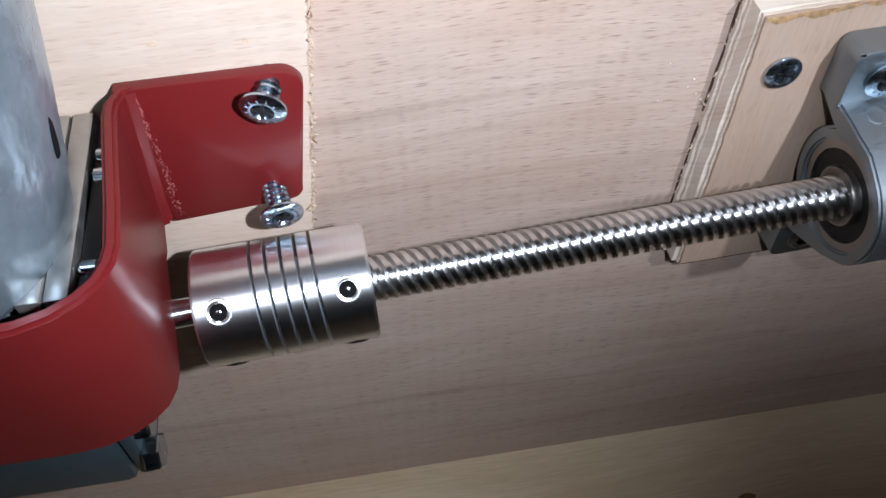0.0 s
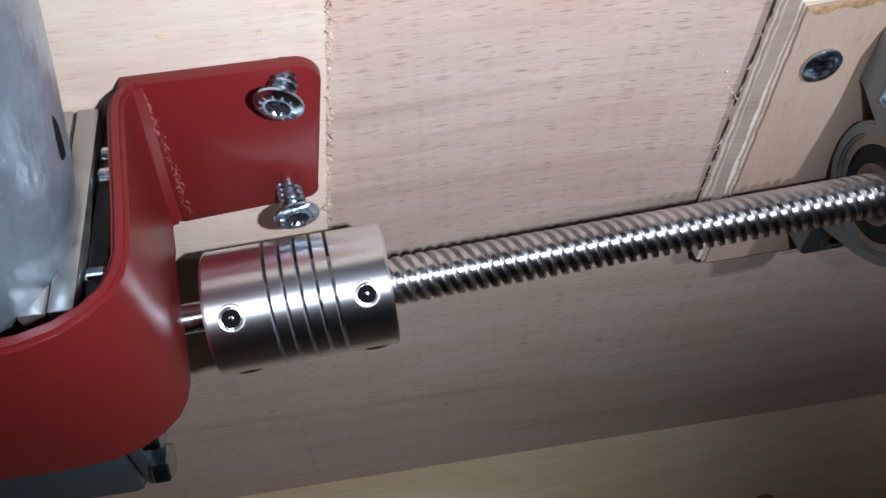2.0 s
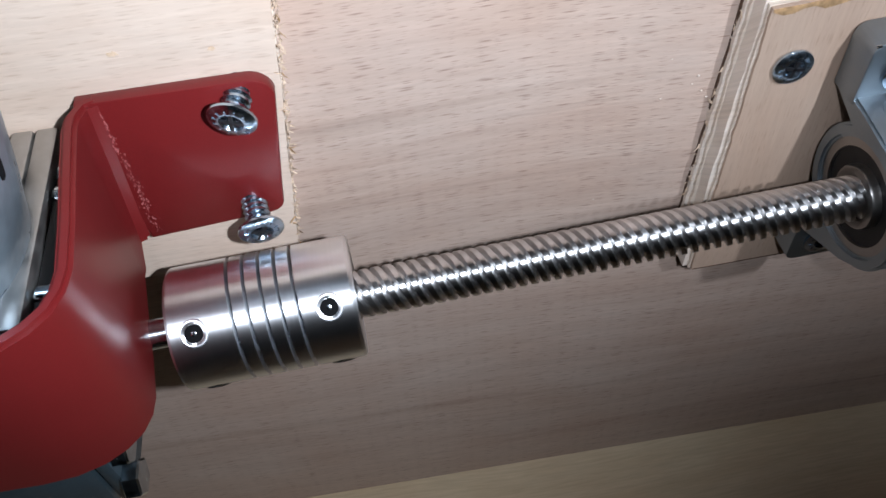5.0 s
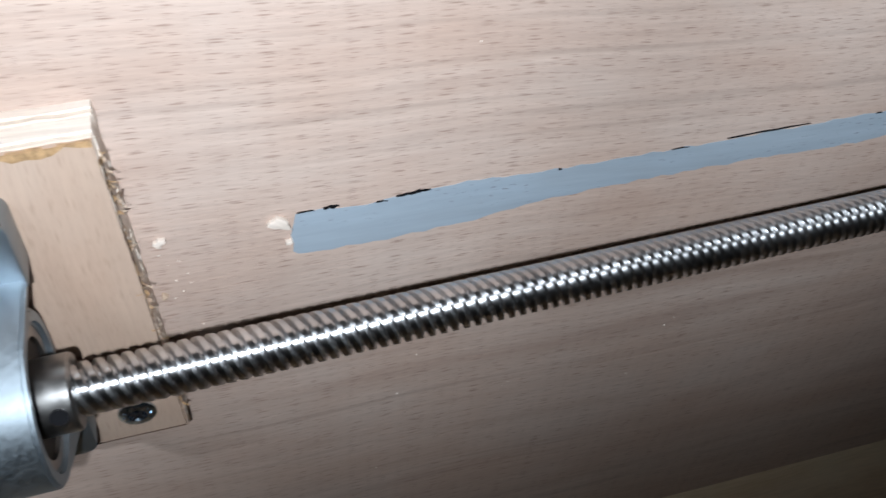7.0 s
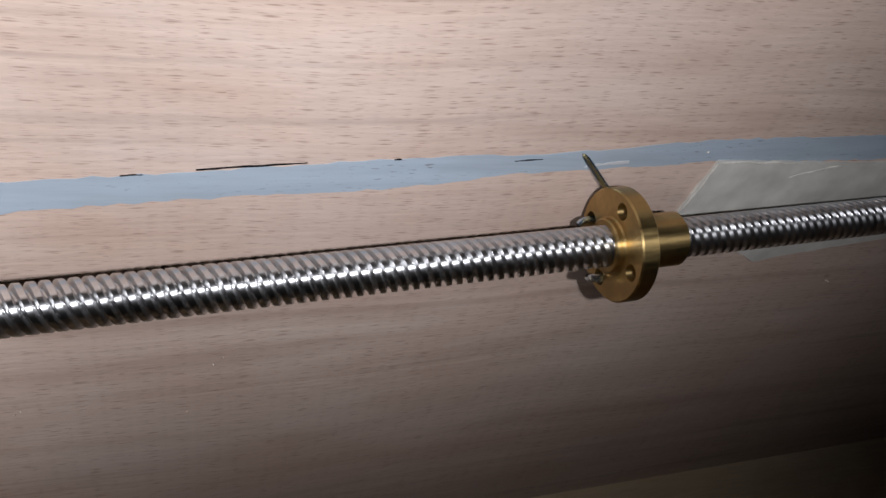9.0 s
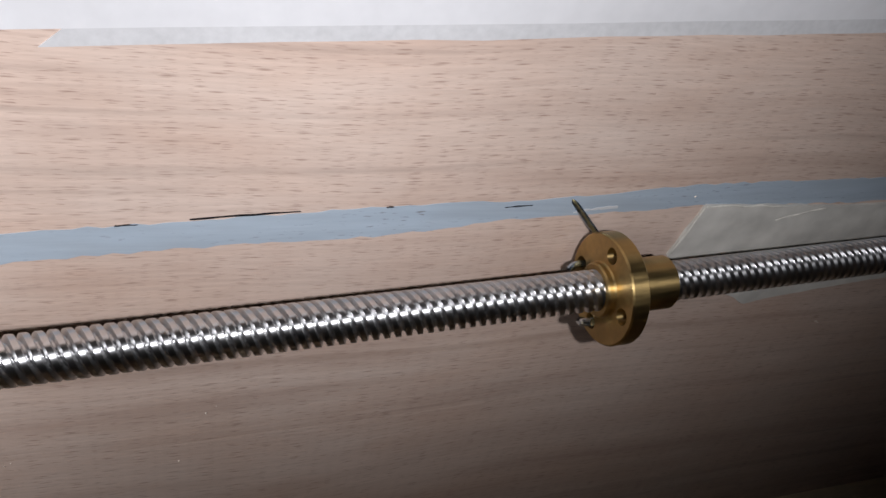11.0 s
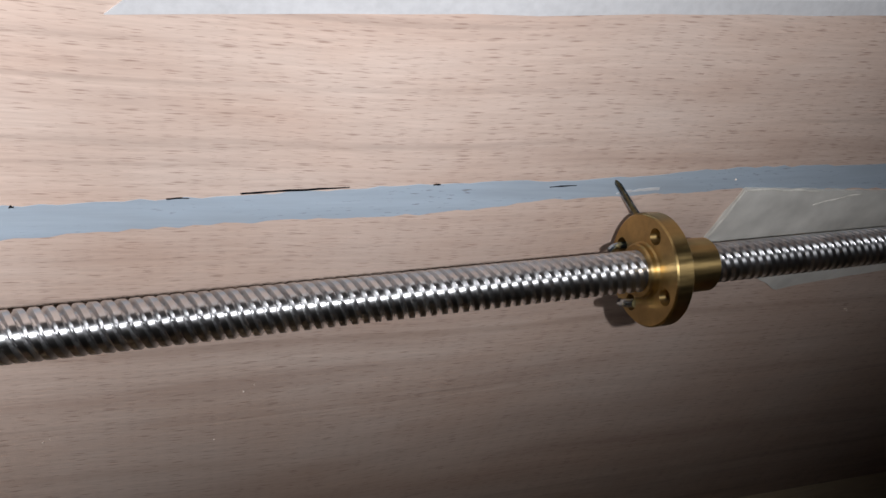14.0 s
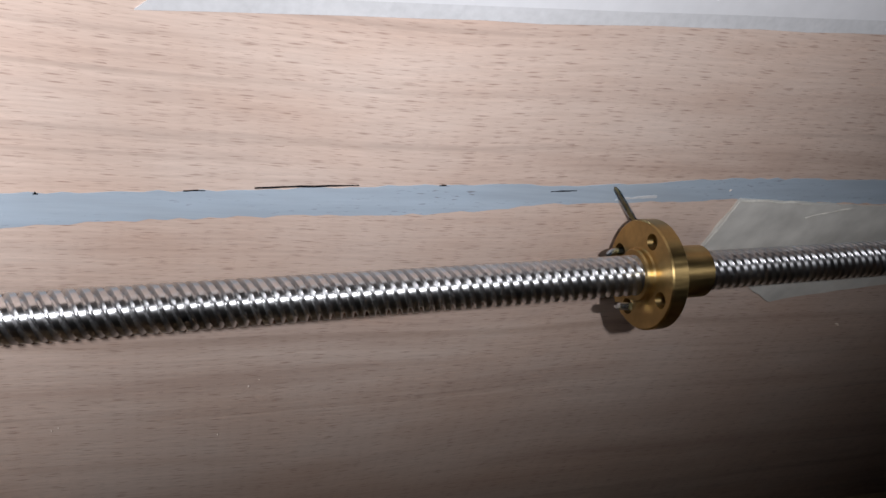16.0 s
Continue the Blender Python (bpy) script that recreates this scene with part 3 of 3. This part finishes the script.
# ---- bearing block ----
def bearing_block():
    root = empty("pillow_block", on_rod(0.2178))
    base = 0.0136     # from the axis to the mounting face, towards the panel
    half, lug, R, w = 0.0272, 0.0058, 0.0131, 0.0049
    loop = [(R * math.cos(radians(118 + 124 * i / 36)), R * math.sin(radians(118 + 124 * i / 36))) for i in range(37)]
    neck = [(-0.0030, -0.0136), (0.0005, -0.0146), (0.0045, -0.0158), (0.0076, -0.0166)]
    loop = loop + neck + [(base - 0.0004, -0.0168), (base - 0.0004, -0.0153)] + [(R * math.cos(radians(-54 + 4 * i)), R * math.sin(radians(-54 + 4 * i))) for i in range(28)] + [(base - 0.0004, 0.0153), (base - 0.0004, 0.0168)] + [(y, -zz) for y, zz in reversed(neck)]
    bm = bmesh.new()
    holes = [(0.0106 * math.cos(2 * math.pi * i / 64), 0.0106 * math.sin(2 * math.pi * i / 64)) for i in range(64)]
    for sx in (-w, w):
        ring = [bm.verts.new((sx, *p)) for p in loop]
        hole = [bm.verts.new((sx, *p)) for p in holes]
        edges = [bm.edges.new((v[i], v[(i + 1) % len(v)])) for v in (ring, hole) for i in range(len(v))]
        bmesh.ops.triangle_fill(bm, use_beauty=True, use_dissolve=False, edges=edges)
    bm.verts.ensure_lookup_table()
    other = len(loop) + len(holes)
    for first, count in ((0, len(loop)), (len(loop), len(holes))):
        for i in range(count):
            j = (i + 1) % count
            bm.faces.new((bm.verts[first + i], bm.verts[first + j], bm.verts[other + first + j], bm.verts[other + first + i]))
    for v in bm.verts:
        # the necks flare out to the width of the lugs
        f = max(0.0, min(1.0, (v.co.y + 0.004) / 0.0115))
        if abs(v.co.z) > 0.0115 and v.co.y > -0.004:
            v.co.x *= 1 + 0.30 * f
    bmesh.ops.recalc_face_normals(bm, faces=bm.faces)
    rim = [e for e in bm.edges if len(e.link_faces) == 2 and e.calc_face_angle() > radians(55) and e.verts[0].co.x * e.verts[1].co.x > 0]
    bmesh.ops.bevel(bm, geom=rim, offset=0.0005, segments=2, affect="EDGES", clamp_overlap=True)
    housing = part("housing", bm, CAST, root)
    dip = Matrix.Translation((-0.0008, 0.0042, 0.01572)) @ Matrix.Rotation(radians(15.9), 4, "X")
    part("cast_mark", solid([(-0.0004, 0.0019), (0.00010, 0.0019), (0.00016, 0.0017), (0.00010, 0.0014), (0.00006, 0.0006)], 28, "Z", m=dip), CAST, housing)
    for s in (1, -1):
        foot = prism(rounded(-0.0064, 0.0064, 0.0150, half, 0.0022, 5, (0, 0, 1, 1)), base - lug - 0.0004, base, "Y", 0.0006)
        if s < 0:
            bmesh.ops.rotate(foot, cent=(0, 0, 0), matrix=Matrix.Rotation(math.pi, 3, "Y"), verts=foot.verts)
        part("lug", foot, CAST, root)
    # shiny zinc beads added so the lug's edges show a bright highlight
    for y, zz in ((base - lug - 0.0004, 0.0152), (base - lug - 0.0001, 0.0266)):
        part("edge_highlight", tube([(-0.0060, y, zz), (0.0, y - 0.00003, zz), (0.0060, y, zz)], 0.00028, 8), ZINC, root, "thin shiny bead added for the lug edge's highlight")
    part("outer_race", lathe([(-0.0042, 0.0107), (-0.0042, 0.0090), (0.0042, 0.0090), (0.0042, 0.0107)], 64), RACE, root)
    part("seal", lathe([(-0.0036, 0.0092), (-0.0032, 0.0055), (0.0032, 0.0055), (0.0036, 0.0092)], 64), SEALGAP, root)
    inner = lathe([(-0.0046, 0.0038), (-0.0048, 0.0043), (-0.0048, 0.0056), (-0.0044, 0.0058), (0.0084, 0.0058), (0.0088, 0.0055), (0.0088, 0.0038)], 48)
    race = part("inner_race", inner, RACE, root)
    part("grub_screw", solid([(0.0050, 0.0013), (0.0061, 0.0013)], 16, "Z", m=Matrix.Translation((0.0066, 0, 0)) @ Matrix.Rotation(radians(70), 4, "X")), DARKHOLE, race)
    return tagged(root, "grey cast pillow block bearing on the plywood plate", "bearing")


bearing_block()


# ---- screws ----
def screw(head_at, enters, head, label, turn=20):
    """A cross-head wood screw: the head's place and the point where its shank enters."""
    a, b = Vector(head_at), Vector(enters)
    d = (b - a)
    root = empty("wood_screw", Matrix.Translation(a) @ d.to_track_quat("Y", "Z").to_matrix().to_4x4())
    shank = d.length + 0.004
    threads = []
    s = 0.0022
    while s < shank:
        threads += [(s, 0.0017), (s + 0.0003, 0.0021), (s + 0.0006, 0.0017)]
        s += 0.0010
    prof = list(reversed(threads)) + [(0.0018, 0.0018), (0.0009, head * 0.62), (0.0002, head * 0.95), (0.0, head), (-0.0004, head * 0.99), (-0.0007, head * 0.86), (-0.0009, head * 0.60)]
    body = part("body", lathe([(shank, 1e-5)] + prof + [(-0.0009, head * 0.5), (-0.0004, head * 0.42), (-0.0003, 1e-5)], 32, "Y"), SCREWZINC, root)
    # black bars on the head paint the shade inside its cross recess
    cross = bmesh.new()
    for k in (0, 90):
        m = Matrix.Rotation(radians(k + turn), 4, "Y")
        bmesh.ops.create_cube(cross, size=1, matrix=m @ Matrix.Translation((0, -0.00075, 0)) @ Matrix.Diagonal((head * 0.95, 0.0004, head * 0.15, 1)))
    part("cross_slot", cross, DARKHOLE, body)
    ticks = bmesh.new()
    for k in range(12):
        m = Matrix.Rotation(radians(30 * k + turn + 15), 4, "Y")
        bmesh.ops.create_cube(ticks, size=1, matrix=m @ Matrix.Translation((head * 0.66, -0.00078, 0)) @ Matrix.Diagonal((head * 0.2, 0.00028, head * 0.06, 1)))
    part("ribs", ticks, SCREWZINC, body)
    return tagged(root, label, "screw", "zinc cross-head screws")


PROUD = "bright zinc cross-head screw standing proud of the red tab"
screw((0.1140, -0.0152, 0.1703), (0.1149, -0.0116, 0.1710), 0.0036, PROUD, 10)
screw((0.1130, -0.0165, 0.1478), (0.1122, -0.0116, 0.1487), 0.0037, PROUD, 30)
FLUSH = "zinc cross-head screw sunk flush in the plywood plate"
screw((0.2022, -0.0075, 0.1579), (0.2022, -0.0070, 0.1579), 0.0034, FLUSH, 12)
screw((0.2308, -0.0075, 0.1124), (0.2308, -0.0070, 0.1124), 0.0033, FLUSH, 40)
LUG = "zinc cross-head screw holding the bearing's lug"
screw((0.2174, -0.0139, 0.1594), (0.2174, -0.0132, 0.1594), 0.0036, LUG, 25)
screw((0.2174, -0.0139, 0.1172), (0.2174, -0.0132, 0.1172), 0.0036, LUG, 5)


# ---- brass nut ----
NUT_X = 0.4155


def brass_nut():
    root = empty("flange_nut", on_rod(NUT_X))
    f0, f1, R = 0.0015, 0.0052, 0.0110
    n = 64
    bm = bmesh.new()
    part("collar", lathe([(0, 0.0041), (0, 0.0050), (0.0003, 0.0053), (f0 - 0.0003, 0.0053), (f0 + 0.0001, 0.0057)], n), BRASS, root)
    part("barrel", lathe([(f1 - 0.0002, 0.0053), (0.0157, 0.0053), (0.0160, 0.0050), (0.0160, 0.0041)], n), BRASS, root)
    holes = [(82 + 90 * i, 0.0080) for i in range(4)]
    rings = {}
    for x in (f0, f1):
        edges = []
        for loop in [[(R - 0.0003, 2 * math.pi * i / n) for i in range(n)], [(0.0053, 2 * math.pi * i / n) for i in range(n)]]:
            v = [bm.verts.new((x, r * math.cos(a), r * math.sin(a))) for r, a in loop]
            edges += [bm.edges.new((v[i], v[(i + 1) % n])) for i in range(n)]
        for a, r in holes:
            c = Vector((r * math.cos(radians(a)), r * math.sin(radians(a))))
            v = [bm.verts.new((x, c.x + 0.00165 * math.cos(2 * math.pi * i / 20), c.y + 0.00165 * math.sin(2 * math.pi * i / 20))) for i in range(20)]
            rings.setdefault(a, []).append(v)
            edges += [bm.edges.new((v[i], v[(i + 1) % 20])) for i in range(20)]
        bmesh.ops.triangle_fill(bm, use_beauty=True, use_dissolve=False, edges=edges)
    for a, (p, q) in rings.items():
        for i in range(20):
            bm.faces.new((p[i], p[(i + 1) % 20], q[(i + 1) % 20], q[i]))
    lathe([(f0, R - 0.0003), (f0 + 0.0003, R), (f1 - 0.0003, R), (f1, R - 0.0003)], n, bm=bm)
    bmesh.ops.remove_doubles(bm, verts=bm.verts, dist=1e-6)
    bmesh.ops.recalc_face_normals(bm, faces=bm.faces)
    part("flange", bm, BRASS, root)
    return tagged(root, "round brass flange nut threaded on the lead screw", "nut")


brass_nut()


def wire():
    """A bent steel wire from the slot in the panel through the nut's flange holes."""
    at = on_rod(NUT_X)

    def p(x, a, r):
        return at @ Vector((x, r * math.cos(radians(a)), r * math.sin(radians(a))))

    def bow(points, n=8):
        pts = [Vector(q) for q in points]
        pts = [2 * pts[0] - pts[1]] + pts + [2 * pts[-1] - pts[-2]]
        out = []
        for i in range(1, len(pts) - 2):
            for k in range(n):
                t = k / n
                a, b, c, d = pts[i - 1:i + 3]
                out.append(0.5 * ((2 * b) + (c - a) * t + (2 * a - 5 * b + 4 * c - d) * t * t + (3 * b - a - 3 * c + d) * t ** 3))
        return out + [pts[-2]]

    root = empty("bent_wire", Matrix.Translation(p(0.007, -8, 0.008)))
    o = root.matrix_world.translation
    lift = at.translation.z - 0.14105
    main = bow([Vector((NUT_X - 0.0038, 0.0006, 0.1533 + lift)), Vector((NUT_X - 0.0001, -0.0004, 0.1494 + lift)), Vector((NUT_X + 0.0036, -0.0013, 0.1455 + lift)), Vector((NUT_X + 0.0068, -0.0020, 0.1425 + lift)), p(0.0074, -6, 0.0081), p(0.0045, -8, 0.0080), p(0.0002, -8, 0.0080), p(-0.0015, -14, 0.0076)])
    part("hooked_end", tube([q - o for q in main], 0.0007), SCREWZINC, root)
    loop = bow([p(0.0065, -60, 0.0088), p(0.0062, -98, 0.0082), p(0.0010, -98, 0.0080), p(-0.0010, -100, 0.0074), p(-0.0016, -112, 0.0066), p(-0.0006, -130, 0.0062)])
    part("loop", tube([q - o for q in loop], 0.0008), ZINC, root)
    return tagged(root, "bent steel wire hooked through the brass flange", "wire")


wire()

# ---- filler strip, tapes, chips on the panel ----
TOP = [(0.2620, 0.1477), (0.2665, 0.1481), (0.2739, 0.1475), (0.2800, 0.1486), (0.2915, 0.1498), (0.3054, 0.1494), (0.3201, 0.1501), (0.3410, 0.1508), (0.3681, 0.1523), (0.3891, 0.1532), (0.4053, 0.1531), (0.4246, 0.1546), (0.4412, 0.1560), (0.4658, 0.1562), (0.62, 0.1600)]
LOW = [(0.62, 0.1500), (0.4704, 0.1496), (0.4445, 0.1503), (0.4271, 0.1495), (0.4082, 0.1488), (0.3980, 0.1484), (0.3909, 0.1471), (0.3694, 0.1453), (0.3425, 0.1449), (0.3210, 0.1438), (0.3059, 0.1424), (0.2914, 0.1400), (0.2730, 0.1385), (0.2632, 0.1384), (0.2612, 0.1392), (0.2610, 0.1430)]


def wobbled(points, amp, seed, step=0.0022):
    pts = []
    for i, (a, b) in enumerate(zip(points, points[1:])):
        pts += wavy(a, b, step, amp, seed + i)[:-1]
    return pts + [points[-1]]


strip = empty("filler_strip", pose(0.262, 0, 0.143))


def on_panel(points, y0, y1, o):
    return prism([(x - o.x, zz - o.z) for x, zz in points], y0, y1, "Y")


SO = strip.matrix_world.translation
part("filler", on_panel(wobbled(TOP, 0.0003, 3) + wobbled(LOW, 0.00036, 40), -0.00015, 0.0006, SO), FILLER, strip)
rnd = random.Random(12)
for x0, x1, zz, h in ((0.2622, 0.2650, 0.14795, 0.0003), (0.2665, 0.2692, 0.1482, 0.0008), (0.2755, 0.2775, 0.1479, 0.0004), (0.2790, 0.2825, 0.1486, 0.0006), (0.2815, 0.2850, 0.1489, 0.0008), (0.3425, 0.3605, 0.1514, 0.00035), (0.3085, 0.3092, 0.1495, 0.0004), (0.3755, 0.3768, 0.1526, 0.0003), (0.3985, 0.4040, 0.1517, 0.0003), (0.3310, 0.3345, 0.1505, 0.0002)):
    n = 7
    slope = 0.052 * (x1 - x0)
    ups = [(x0 + (x1 - x0) * i / n, zz + slope * i / n + 0.7 * h * (0.3 + 0.7 * rnd.random()) * math.sin(math.pi * min(max(i / n, 0.08), 0.92))) for i in range(n + 1)]
    lows = [(x0 + (x1 - x0) * i / n, zz + slope * i / n - h * 0.5 * rnd.random()) for i in range(n + 1)]
    part("gap", on_panel(ups + list(reversed(lows)), -0.00025, 0.0002, SO), SOCKET, strip, "dark unfilled gap")
for x, zz, w in ((0.4195, 0.1505, 0.0032), (0.4150, 0.1500, 0.0016)):
    part("smear", on_panel(ragged([(x - w, zz - 0.0003), (x + w, zz), (x + w, zz + 0.0006), (x - w * 0.4, zz + 0.0003)], 0.00012, 0.0008, 77), -0.0003, 0.0, SO), TAPE, strip, "whitish smear of filler")
tagged(strip, "smeared blue-grey filler closing a slot in the panel", "filler")

band = prism(wavy((0.3237, 0.1828), (0.64, 0.2020), 0.01, 0.0002, 5) + [(0.64, 0.2056), (0.3275, 0.1862)], -0.0003, 0.0004, "Y")
tagged(link_mesh("masking_tape", band, TAPE, smooth=False), "pale translucent masking tape stuck along the panel", "tape")
sheet = prism(wavy((0.3190, 0.1852), (0.64, 0.2048), 0.02, 0.0001, 6) + [(0.64, 0.24), (0.3190, 0.24)], -0.0004, 0.0004, "Y")
tagged(link_mesh("white_strip", sheet, WHITE, smooth=False), "smooth white strip over the upper part of the panel", "strip")

clear = empty("clear_tape", pose(0.4435, 0, 0.1365))
CO = clear.matrix_world.translation
part("film", on_panel(ragged([(0.4435, 0.1507), (0.4406, 0.1363), (0.4500, 0.1300), (0.4690, 0.1186), (0.4712, 0.1176), (0.4800, 0.1195), (0.5006, 0.1222), (0.5600, 0.1280), (0.5600, 0.1500), (0.4806, 0.1490), (0.4624, 0.1500)], 0.00025, 0.003, 55), -0.0007, 0.0002, CO), TAPE2, clear)
for i, (a, b) in enumerate((((0.4412, 0.1370), (0.4436, 0.1500)), ((0.4440, 0.1502), (0.4640, 0.1496)), ((0.4640, 0.1455), (0.4760, 0.1485)))):
    part("crease", tube([Vector((x, -0.00055, zz)) - CO for x, zz in wavy(a, b, 0.003, 0.0004, 66 + i)], 0.00032, 8), CREASE, clear)
tagged(clear, "cloudy torn piece of clear tape on the panel", "tape")


def chip(x, zz, size, seed, mat, label):
    """A curled sliver of wood lifted from the panel."""
    r = random.Random(seed)
    root = empty("wood_chip", pose(x, 0, zz, 0, r.uniform(-40, 40), 0))
    bm = prism([(size * r.uniform(0.5, 1.1) * math.cos(a), size * 0.7 * r.uniform(0.4, 1.1) * math.sin(a)) for a in [2 * math.pi * i / 11 for i in range(11)]], -0.0009, 0.0002, "Y", 0.0002)
    part("sliver", bm, mat, root)
    return tagged(root, label, "wood chip")


chip(0.2401, 0.1460, 0.0013, 1, PLYEDGE, "pale curled wood sliver on the panel beside the plate")
chip(0.2592, 0.1464, 0.0023, 2, PLYEDGE, "pale torn wood fibres at the end of the filler")
chip(0.2606, 0.1420, 0.0008, 3, PLYEDGE, "pale torn wood fibres at the end of the filler")
chip(0.2392, 0.1335, 0.0008, 4, TORN, "small brown wood splinter beside the plywood plate")
chip(0.1925, 0.1020, 0.0012, 5, TORN, "small brown wood splinter under the plywood plate")

# ---- a knot in the pine board ----
knot = link_mesh("knot", prism([(0.2338 + 0.0026 * math.cos(a) * (1 + 0.2 * math.sin(3 * a)), -0.0275 + 0.0017 * math.sin(a)) for a in [2 * math.pi * i / 20 for i in range(20)]], -0.0008, 0.0001, "Z"), KNOT)
knot.parent = bpy.data.objects["floor"]


# ---- sawdust ----
def sawdust(spots, seed):
    """Tiny pale flecks caught on the panel."""
    r = random.Random(seed)
    bm = bmesh.new()
    for x, zz, spread, count in spots:
        for _ in range(count):
            c = Vector((x + r.gauss(0, spread), -0.0001, zz + r.gauss(0, spread)))
            size = r.uniform(0.00010, 0.0003)
            v = [bm.verts.new(c + Vector((size * r.uniform(0.5, 1.4) * math.cos(a), -r.uniform(0, 0.0002), size * r.uniform(0.5, 1.2) * math.sin(a)))) for a in (0.3, 1.6, 2.9, 4.1, 5.3)]
            top = bm.verts.new(c + Vector((0, -0.0003, 0)))
            for i in range(5):
                bm.faces.new((v[i], v[(i + 1) % 5], top))
    bmesh.ops.recalc_face_normals(bm, faces=bm.faces)
    return tagged(link_mesh("sawdust", bm, PLYEDGE, smooth=False), "tiny pale sawdust flecks scattered on the panel", "sawdust", kind="stuff")


sawdust([(0.3078, 0.0846, 0.0006, 2), (0.5006, 0.1067, 0.0008, 4), (0.1905, 0.1500, 0.0025, 6), (0.2400, 0.1200, 0.0025, 10), (0.2420, 0.1380, 0.0020, 8), (0.35, 0.11, 0.05, 7), (0.36, 0.165, 0.04, 4), (0.16, 0.14, 0.03, 3)], 8)
